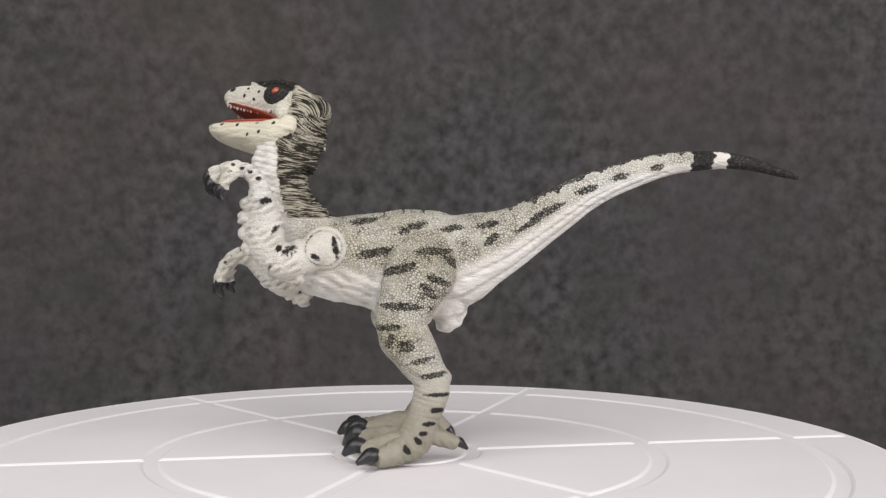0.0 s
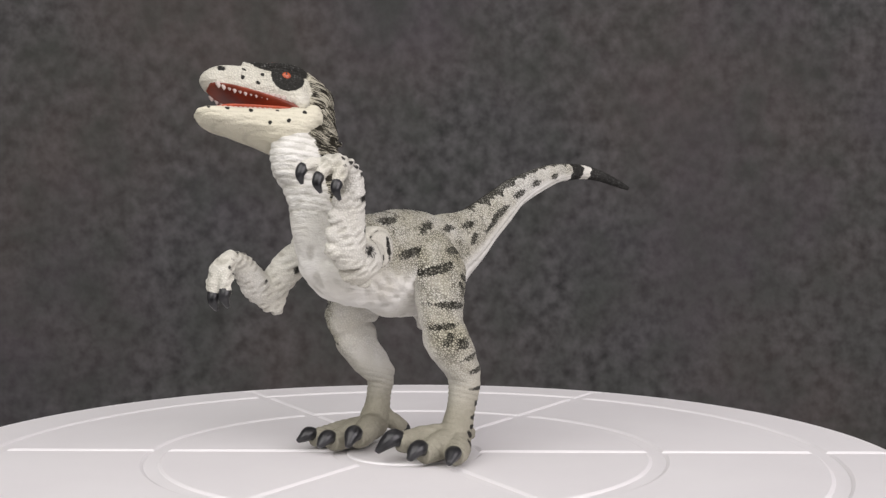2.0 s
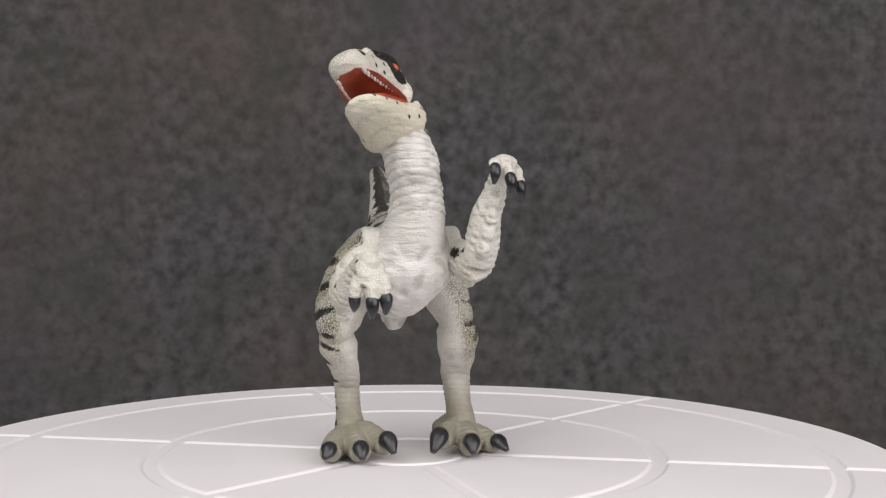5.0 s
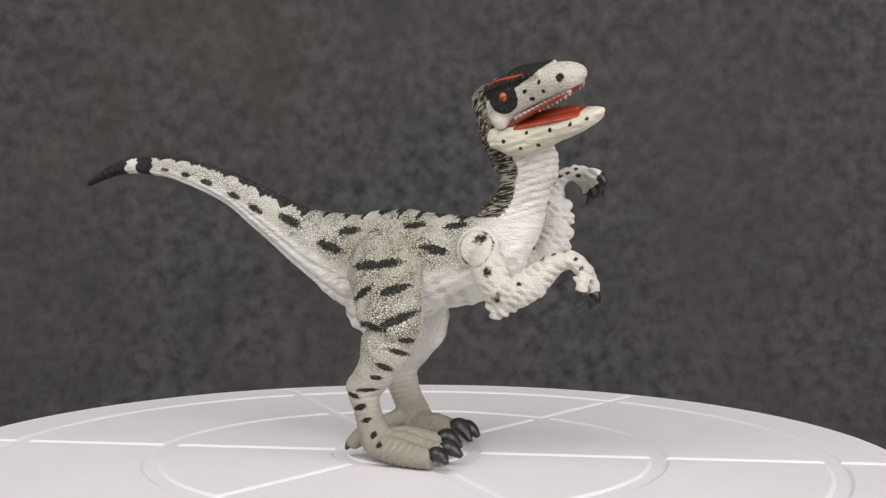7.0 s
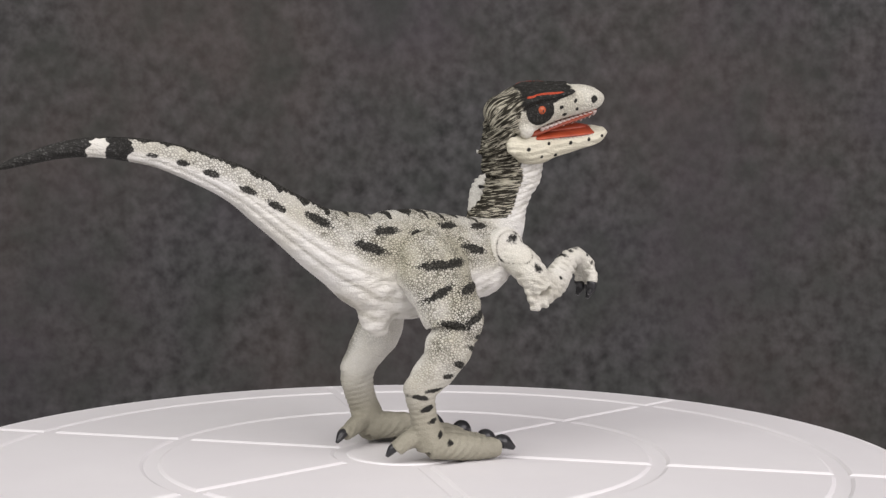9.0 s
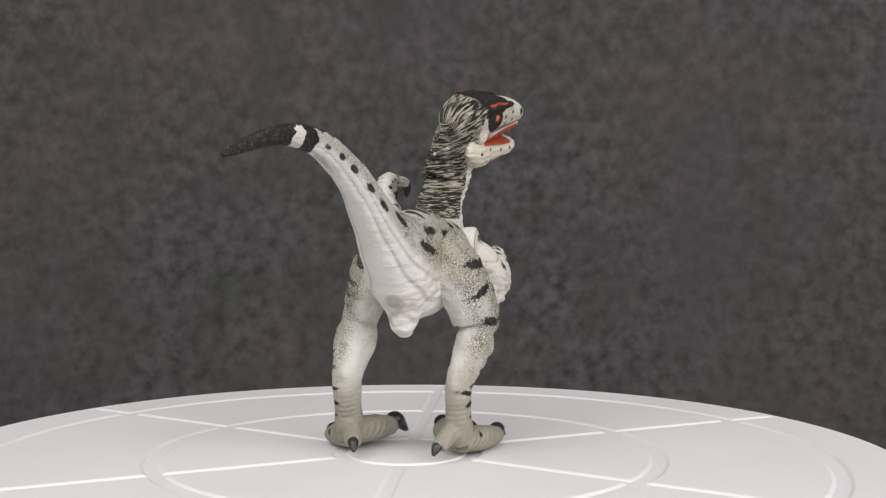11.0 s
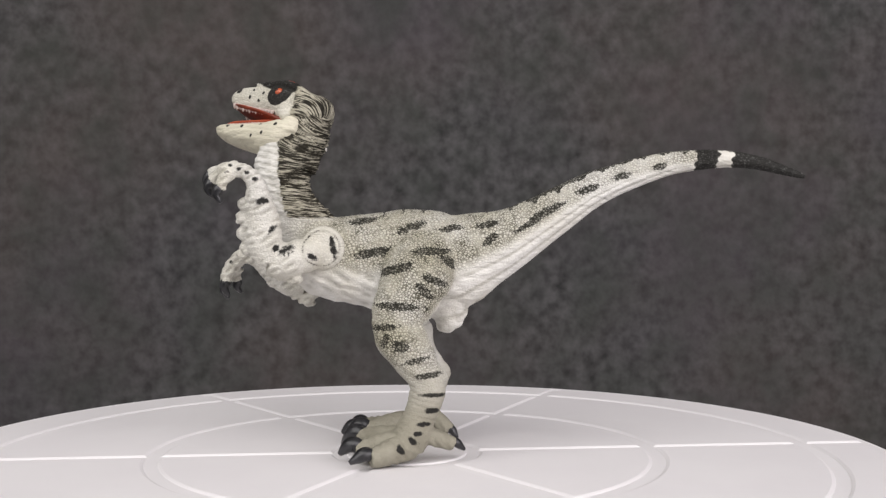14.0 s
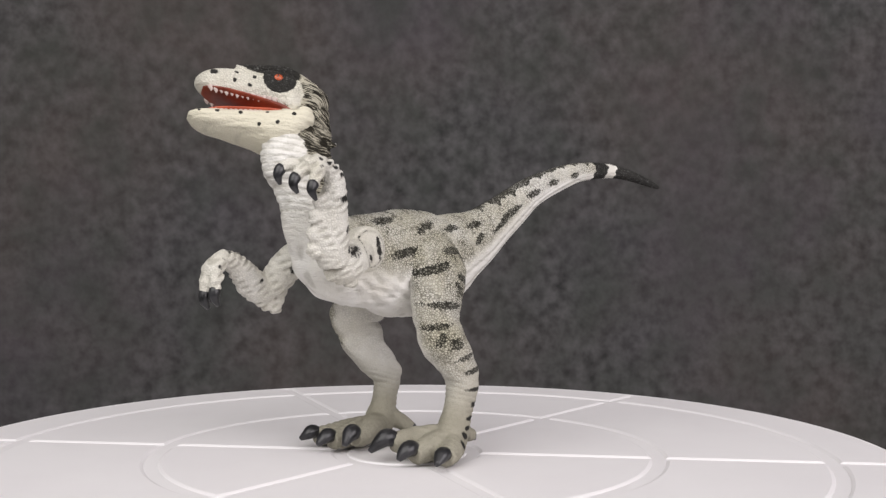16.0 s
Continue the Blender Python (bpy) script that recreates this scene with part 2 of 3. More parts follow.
# ---- setting ----
def setting():
    bm = bmesh.new()
    block(bm, -1.6, 1.6, 0.62, 0.64, -0.75, 1.6)
    tagged(part("backdrop", bm, FELT, smooth=False), "dark grey speckled felt backdrop hanging behind the turntable", "backdrop", kind="structure")
    bm = bmesh.new()
    block(bm, -1.65, 1.65, -2.45, 0.64, -0.80, -0.75)
    tagged(part("floor", bm, DESK, smooth=False), "plain dark studio floor", "floor", kind="structure")
    # added walls and ceiling out of view close the room and bounce light
    for name, box in (("wall_west", (-1.65, -1.6, -2.4, 0.62)), ("wall_east", (1.6, 1.65, -2.4, 0.62)), ("wall_south", (-1.65, 1.65, -2.45, -2.4))):
        bm = bmesh.new()
        block(bm, *box, -0.75, 1.6)
        tagged(part(name, bm, WALL, smooth=False), "added pale grey wall out of view that bounces fill light", "wall", kind="structure")
    bm = bmesh.new()
    block(bm, -1.65, 1.65, -2.45, 0.64, 1.6, 1.65)
    tagged(part("ceiling", bm, WALL, smooth=False), "added pale grey ceiling out of view that bounces fill light", "ceiling", kind="structure")
    # stand that carries the turntable
    stand = tagged(new("stand"), "dark board stand under the white turntable", "stand")
    bm = bmesh.new()
    block(bm, -0.11, 0.11, -0.11, 0.11, -0.095, -0.0696)
    bmesh.ops.bevel(bm, geom=bm.edges[:], offset=0.004, segments=2, affect="EDGES")
    part("board", bm, DESK, stand)
    for x in (-0.085, 0.085):
        for y in (-0.085, 0.085):
            bm = bmesh.new()
            bmesh.ops.create_cone(bm, cap_ends=True, segments=20, radius1=0.012, radius2=0.015, depth=0.655, matrix=Matrix.Translation((x, y, -0.4225)))
            part("leg", bm, DESK, stand)


setting()


# ---- turntable ----
SPOKES, FIRST, GAP, DEEP, SOFT = 6, 8.3, 0.038, 0.0065, 0.014


def turntable():
    thing = tagged(new("turntable"), "round white plastic turntable with engraved rings and spokes", "turntable")
    def plate(r0, r1, n):
        bm = bmesh.new()
        a0, a1 = 0.0, 2 * math.pi / SPOKES
        radii = [r0, r0 + SOFT * 0.35, r0 + SOFT] + list(np.linspace(r0 + SOFT, r1 - SOFT, 5)[1:-1]) + [r1 - SOFT, r1 - SOFT * 0.35, r1]
        across = [0.0, 0.35, 1.0] + [None] * (n - 1) + [1.0, 0.35, 0.0]
        depth = {0.0: -DEEP, 0.35: -DEEP * 0.55, 1.0: 0.0}
        rows = []
        for i, r in enumerate(radii):
            zr = -DEEP if i in (0, len(radii) - 1) else (-DEEP * 0.55 if i in (1, len(radii) - 2) else 0.0)
            half = math.asin(GAP / 2 / r)
            b0, b1, e = a0 + half, a1 - half, SOFT / r
            row = []
            for k, s in enumerate(across):
                if k < 3:
                    a = b0 + e * s
                elif k >= len(across) - 3:
                    a = b1 - e * s
                else:
                    a = b0 + e + (b1 - b0 - 2 * e) * (k - 2) / n
                z = min(zr, 0.0 if s is None else depth[s])
                row.append(bm.verts.new((r * math.cos(a) * U, r * math.sin(a) * U, z * U)))
            rows.append(row)
        for p, q in zip(rows, rows[1:]):
            for k in range(len(p) - 1):
                bm.faces.new((p[k], q[k], q[k + 1], p[k + 1]))
        return bm

    # raised panels between the engraved rings and spokes
    for r0, r1 in ((0.285, 0.949), (1.0, 1.592), (1.642, 1.885)):
        first = part("panel", plate(r0, r1, 40), PLASTIC, thing, smooth=False)
        first.rotation_euler[2] = radians(FIRST)
        for k in range(1, SPOKES):
            other = new("panel", first.data)
            other.parent = thing
            other.rotation_euler[2] = radians(FIRST + 360 / SPOKES * k)
    bm = bmesh.new()

    def revolve(rows, n=180):
        rings = [[bm.verts.new((r * math.cos(2 * math.pi * k / n) * U, r * math.sin(2 * math.pi * k / n) * U, z * U)) for k in range(n)] for r, z in rows]
        for p, q in zip(rings, rings[1:]):
            for k in range(n):
                bm.faces.new((p[k], q[k], q[(k + 1) % n], p[(k + 1) % n]))
        return rings

    # hub plate in the middle
    hub = revolve([(0.002, 0), (0.235 - SOFT, 0), (0.235 - SOFT * 0.35, -DEEP * 0.25), (0.235, -DEEP)])
    bm.faces.new(hub[0])
    # floor of the channels, rounded rim and skirt
    revolve([(0.2, -DEEP), (0.6, -DEEP), (1.2, -DEEP), (1.885, -DEEP), (1.890, -0.004), (1.900, -0.002), (1.913, -0.009), (1.921, -0.022), (1.924, -0.04), (1.924, -0.17), (1.914, -0.18), (1.864, -0.18), (1.864, -0.06), (0.3, -0.06)])
    bmesh.ops.recalc_face_normals(bm, faces=bm.faces)
    part("top_disc", bm, PLASTIC, thing, smooth=False)
    bm = bmesh.new()
    rows = [(0.35, -0.06), (0.35, -0.5), (0.42, -0.62), (0.9, -0.74), (1.0, -0.80), (1.0, -0.87), (0.02, -0.87)]
    n = 96
    rings = [[bm.verts.new((r * math.cos(2 * math.pi * k / n) * U, r * math.sin(2 * math.pi * k / n) * U, z * U)) for k in range(n)] for r, z in rows]
    for p, q in zip(rings, rings[1:]):
        for k in range(n):
            bm.faces.new((p[k], q[k], q[(k + 1) % n], p[(k + 1) % n]))
    bmesh.ops.recalc_face_normals(bm, faces=bm.faces)
    part("pedestal", bm, PLASTIC, thing)
    return thing


table = turntable()

# ---- figurine ----
# The head's own axes: right, forward, up, and the middle of its jaw hinge.
HR = Vector((0.352, 0.834, -0.424)).normalized()
HF = Vector((-0.840, 0.482, 0.242))
HF = (HF - HR * HF.dot(HR)).normalized()
HU = HR.cross(HF)
H0 = Vector((-0.432, 0.106, 1.232))


def head_at(r, f, u):
    return H0 + HR * r + HF * f + HU * u


def head_rows(rows, r=0.0):
    return [(*head_at(r, f, u), hw, hh) for f, u, hw, hh in rows]


def to_head(co):
    d = co - np.array(H0)
    return d @ np.array(HR), d @ np.array(HF), d @ np.array(HU)


LEFT_BODY = [(-0.16, 0.9, 0.052, 0.010, 8), (-0.11, 0.782, 0.062, 0.015, 12), (0.03, 0.876, 0.048, 0.014, 20), (0.17, 0.872, 0.043, 0.011, 9), (0.31, 0.886, 0.037, 0.011, 13),
             (0.32, 0.829, 0.03, 0.012, 40), (0.47, 0.888, 0.06, 0.009, 28), (0.53, 0.932, 0.07, 0.012, 28), (0.69, 1.019, 0.04, 0.012, 19), (0.82, 1.068, 0.028, 0.011, 13), (0.96, 1.104, 0.025, 0.011, 9)]
LEFT_LEG = [(0.1, 0.787, 0.061, 0.012, 0), (0.18, 0.74, 0.051, 0.013, -31), (-0.03, 0.72, 0.056, 0.014, 16), (0.12, 0.679, 0.043, 0.012, -25), (0.08, 0.642, 0.031, 0.013, -45),
            (-0.02, 0.587, 0.077, 0.012, -3), (-0.06, 0.512, 0.049, 0.010, 5), (-0.06, 0.464, 0.023, 0.010, 61), (0.0, 0.444, 0.028, 0.016, -11), (0.05, 0.392, 0.041, 0.008, 15),
            (0.1, 0.34, 0.039, 0.010, 6), (0.12, 0.268, 0.046, 0.008, 0), (0.11, 0.211, 0.025, 0.010, 0), (0.08, 0.161, 0.025, 0.008, 0), (0.06, 0.129, 0.015, 0.008, 0),
            (0.04, 0.104, 0.016, 0.008, -52), (0.0, 0.074, 0.019, 0.008, -62)]
RIGHT_BODY = [(0.26, 0.802, 0.052, 0.015, 18), (0.18, 0.863, 0.042, 0.013, -4), (0.04, 0.846, 0.047, 0.013, 12), (-0.08, 0.883, 0.043, 0.011, -4), (-0.18, 0.792, 0.045, 0.015, 14),
              (-0.24, 0.882, 0.038, 0.010, -7), (0.45, 0.904, 0.055, 0.014, 25), (0.6, 0.948, 0.038, 0.013, 25), (0.7, 1.0, 0.029, 0.011, 22), (0.83, 1.056, 0.025, 0.010, 14),
              (0.93, 1.087, 0.02, 0.009, 9), (1.03, 1.109, 0.02, 0.009, 9)]
RIGHT_LEG = [(0.02, 0.741, 0.089, 0.015, -5), (0.07, 0.636, 0.043, 0.012, -34), (-0.06, 0.654, 0.044, 0.014, -17), (0.02, 0.521, 0.052, 0.012, 13), (-0.08, 0.551, 0.063, 0.014, -23),
             (-0.1, 0.473, 0.021, 0.008, 3), (-0.07, 0.429, 0.032, 0.010, 22), (-0.02, 0.373, 0.029, 0.010, 22), (0.02, 0.333, 0.021, 0.009, 3), (0.06, 0.284, 0.041, 0.008, -3),
             (0.12, 0.261, 0.032, 0.008, 11), (0.09, 0.219, 0.028, 0.010, -18), (0.07, 0.172, 0.021, 0.010, -17), (0.04, 0.119, 0.015, 0.010, -58), (0.01, 0.087, 0.015, 0.010, -58)]

# x, y, z, half width, half height from chest to tail tip
SPINE = [(-0.455, 0.045, 0.81, 0.05, 0.05), (-0.415, 0.045, 0.79, 0.12, 0.11), (-0.35, 0.04, 0.772, 0.155, 0.150), (-0.275, 0.04, 0.755, 0.168, 0.163), (-0.145, 0.04, 0.748, 0.168, 0.183),
         (-0.036, 0.04, 0.738, 0.165, 0.208), (0.094, 0.035, 0.738, 0.15, 0.205), (0.20, 0.03, 0.752, 0.135, 0.185), (0.288, 0.025, 0.788, 0.115, 0.152), (0.395, 0.02, 0.832, 0.095, 0.119),
         (0.50, 0.017, 0.893, 0.075, 0.097), (0.605, 0.012, 0.957, 0.062, 0.083), (0.708, 0.008, 1.020, 0.05, 0.069), (0.812, 0.002, 1.062, 0.043, 0.058), (0.913, -0.003, 1.095, 0.039, 0.053),
         (1.014, -0.01, 1.120, 0.034, 0.045), (1.115, -0.02, 1.131, 0.031, 0.039), (1.214, -0.034, 1.133, 0.028, 0.033), (1.312, -0.061, 1.118, 0.024, 0.027), (1.40, -0.090, 1.09, 0.019, 0.020),
         (1.455, -0.110, 1.07, 0.014, 0.014), (1.482, -0.120, 1.06, 0.008, 0.008)]
NECK = [(-0.355, 0.04, 0.80, 0.13, 0.13), (-0.425, 0.030, 0.90, 0.102, 0.118), (-0.459, 0.032, 0.97, 0.092, 0.097), (-0.474, 0.044, 1.04, 0.089, 0.099), (-0.484, 0.056, 1.10, 0.090, 0.124),
        (-0.452, 0.080, 1.18, 0.082, 0.126), (-0.40, 0.112, 1.26, 0.082, 0.096), (-0.39, 0.13, 1.315, 0.078, 0.072)]


def body(thing):
    bm = bmesh.new()
    tube(bm, SPINE, steps=6, n=40)
    tube(bm, NECK, side=(0.33, 0.94, -0.06), steps=6, n=36)
    # breast below the neck, keel between the thighs
    tube(bm, [(-0.490, 0.042, 0.98, 0.07, 0.052), (-0.464, 0.042, 0.88, 0.082, 0.058), (-0.420, 0.045, 0.775, 0.10, 0.060), (-0.36, 0.04, 0.69, 0.11, 0.060), (-0.25, 0.04, 0.635, 0.10, 0.055)])
    tube(bm, [(0.10, 0.03, 0.68, 0.09, 0.12), (0.15, 0.03, 0.58, 0.072, 0.095), (0.155, 0.028, 0.52, 0.052, 0.062), (0.140, 0.026, 0.474, 0.026, 0.026)])
    # throat that runs up under the jaw
    tube(bm, [(-0.496, 0.055, 1.05, 0.072, 0.058), (-0.506, 0.068, 1.12, 0.074, 0.058), (*head_at(0.0, 0.075, -0.072), 0.078, 0.055), (*head_at(0.0, 0.105, -0.055), 0.07, 0.04)], side=tuple(HR), steps=5, n=24)
    ball(bm, (-0.322, 0.040, 1.176), 0.014, 0.014, 0.014)
    ob = fused("body", bm, thing, 0.00050, 7)
    co, no = places(ob)
    x, y, z = co.T
    spine = np.array(SPINE)
    zc, hh, yc = (np.interp(x, spine[:, 0], spine[:, i]) for i in (2, 4, 1))
    height = (z - zc) / hh
    nk = glide(NECK, 6)
    # along and round the neck
    d = ((co[:, None, :] - nk[None, ::2, :3]) ** 2).sum(2)
    near = d.argmin(1)
    along = near / (len(nk[::2]) - 1)
    nz = nk[::2][near]
    on_neck = step(z, 0.89, 0.93) * step(-x, 0.25, 0.30)
    back = ((x - nz[:, 0]) * 0.94 - (y - nz[:, 1]) * 0.33) / nz[:, 4]
    ruff = on_neck * step(back + 0.35 * step(z, 1.15, 1.3) - np.where(y < nz[:, 1], 0.30, 0.0) * (1 - step(z, 1.10, 1.25)), -0.26, 0.04)
    ruff *= step(np.sqrt((x + 0.308) ** 2 + (y - 0.038) ** 2 + (z - 1.178) ** 2), 0.009, 0.014)
    slope = 0.12 + 0.75 * step(z, 1.08, 1.30)
    comb = z + slope * ((x - nz[:, 0]) * 0.94 - (y - nz[:, 1]) * 0.33)
    strand = 0.5 + 0.5 * np.sin((comb + 0.004 * np.sin(40 * y + 31 * x)) * 2 * math.pi / 0.021)
    rib = 0.5 + 0.5 * np.sin((z + 0.3 * x) * 2 * math.pi / 0.026 + 1.5 * np.sin(14 * y))
    amount = on_neck * (ruff * (strand - 0.5 + 0.5 * np.sin(61 * z + 23 * y + 3 * np.sin(31 * x))) * 0.0065 + (1 - ruff) * (rib - 0.5) * 0.003)
    # shallow folds along the belly and the root of the tail
    belly = step(-height, 0.15, 0.5) * (1 - on_neck)
    fold = np.sin((height * 0.9 + 0.4 * np.sin(3 * x)) * 17)
    amount += belly * fold * 0.0020 * step(x, 0.0, 0.2) * (1 - step(x, 0.9, 1.2))
    crease = np.sin(58 * x + 34 * z + 3 * np.sin(21 * y + 9 * z)) * np.sin(47 * z - 31 * y + 2 * np.sin(26 * x)) + 0.5 * np.sin(97 * z + 60 * x + 4 * np.sin(33 * y))
    plain_skin = np.clip(step(-height, -0.25, 0.3) * (1 - step(x, 0.1, 0.4)) + 0.6 * on_neck * (1 - ruff), 0, 1)
    amount += plain_skin * crease * 0.0036
    push(ob, co, no, amount)
    side = np.where(y < yc, 1.0, 0.0)
    mark = np.where(side > 0, 0.9 * marks(x, z, LEFT_BODY), 0.9 * marks(x, z, RIGHT_BODY)) * step(height, -0.6, -0.3)
    # scalloped dark saddle marks along the ridge of the back and tail
    scallop = 0.74 + 0.21 * np.abs(np.sin(x * math.pi / 0.083 + 0.4 + 0.6 * np.sin(7 * x))) ** 0.7 + 0.07 - 0.20 * step(x, 0.25, 0.6) + 0.05 * np.sin(140 * x + 90 * z + 3 * np.sin(57 * x)) + np.where(y < yc, 0.13, 0.0)
    ridge = step(height, scallop - 0.06, scallop + 0.05) * step(x, -0.34, -0.28)
    mark = np.maximum(mark, 0.95 * ridge)
    xe = x + 0.006 * np.sin(95 * z + 70 * y) + 0.004 * np.sin(210 * z - 150 * y)
    tip = np.maximum(step(xe, 1.09, 1.105) * (1 - step(xe, 1.168, 1.183)), step(xe, 1.222, 1.237))
    mark = np.maximum(mark, tip * 1.2)
    scale = step(height, -0.45, 0.05) * (1 - on_neck) * (1 - step(x, 1.1, 1.2)) * (1 - 0.30 * step(x, 0.3, 0.6)) * step(x, -0.52, -0.25)
    scale = np.where(y < yc, scale, scale * 0.95)
    # creases, belly folds and neck ribs carry their shade as darker colour
    groove_shade = np.clip(0.65 * plain_skin * step(-crease, 0.30, 1.0) + belly * step(-fold, 0.5, 1.0) * 0.9 * step(x, 0.05, 0.2) + on_neck * (1 - ruff) * step(-rib, -0.28, 0.0) * 0.85, 0, 1)
    worn = np.where(y < yc, 0.55, 0.12) * (1 - tip)
    store(ob, mark=mark, scale=scale, ruff=ruff, comb=comb * U, groove_shade=groove_shade, worn=worn)


def claw(parent, a, b, tip, r):
    bm = bmesh.new()
    b, tip, r = Vector(a).lerp(Vector(b), 0.88), Vector(a).lerp(Vector(tip), 0.88), r * 0.93
    mid = (Vector(a) + Vector(b)) / 2 + Vector((0, 0, r * 0.35))
    tube(bm, [(*a, r * 0.8, r * 0.9), (*mid, r, r), (*b, r * 0.86, r * 0.80), (*tip, r * 0.32, r * 0.30)], side=(0.31, 0.95, 0.0), steps=4, n=14)
    bmesh.ops.recalc_face_normals(bm, faces=bm.faces)
    part("claw", bm, CLAW, parent, "glossy black claw")


def leg(thing, rows, toes, hallux, mark_rows, sign, heel):
    bm = bmesh.new()
    tube(bm, rows, steps=5, n=30)
    for t in toes:
        tube(bm, t["rows"], steps=4, n=18)
    tube(bm, hallux["rows"], steps=4, n=16)
    # bony heel behind the ankle
    ball(bm, (heel[0], heel[1], heel[2]), 0.040, 0.036, 0.046)
    ob = fused("leg", bm, thing, 0.00042, 4)
    co, no = places(ob)
    x, y, z = co.T
    wrinkle = np.sin((z + 0.25 * x) * 2 * math.pi / 0.021 + 1.2 * np.sin(15 * y))
    low = 1 - step(z, 0.26, 0.36)
    lump = np.sin(41 * z + 33 * x + 2 * np.sin(29 * y)) * np.sin(37 * y - 26 * z + 2 * np.sin(31 * x)) + 0.5 * np.sin(88 * z + 40 * x + 3 * np.sin(35 * y))
    knuckle = np.sin((x + 0.6 * z) * 2 * math.pi / 0.030)
    push(ob, co, no, wrinkle * (0.7 + 0.5 * np.sin(23 * z + 31 * x)) * 0.0013 * low * step(z, 0.09, 0.14) + knuckle * np.sin(37 * y + 3) * 0.0022 * (1 - step(z, 0.09, 0.13)) + lump * 0.0028 * step(z, 0.22, 0.32))
    cy = np.interp(z, [r[2] for r in rows][::-1], [r[1] for r in rows][::-1])
    out = step(sign * (y - cy), -0.03, 0.03)
    mark = marks(x, z, mark_rows) * out * 0.9
    scale = (0.25 + 0.75 * out) * step(z, 0.20, 0.5)
    olive = (1 - step(z, 0.15, 0.46)) * 0.95
    store(ob, mark=mark, scale=scale * (1.1 if sign < 0 else 1.0), olive=olive, groove_shade=step(-wrinkle, 0.5, 1.0) * low * 0.5, worn=np.full(len(x), 0.55 if sign < 0 else 0.12) * step(z, 0.2, 0.4))
    for t in toes + [hallux]:
        claw(ob, *t["claw"])


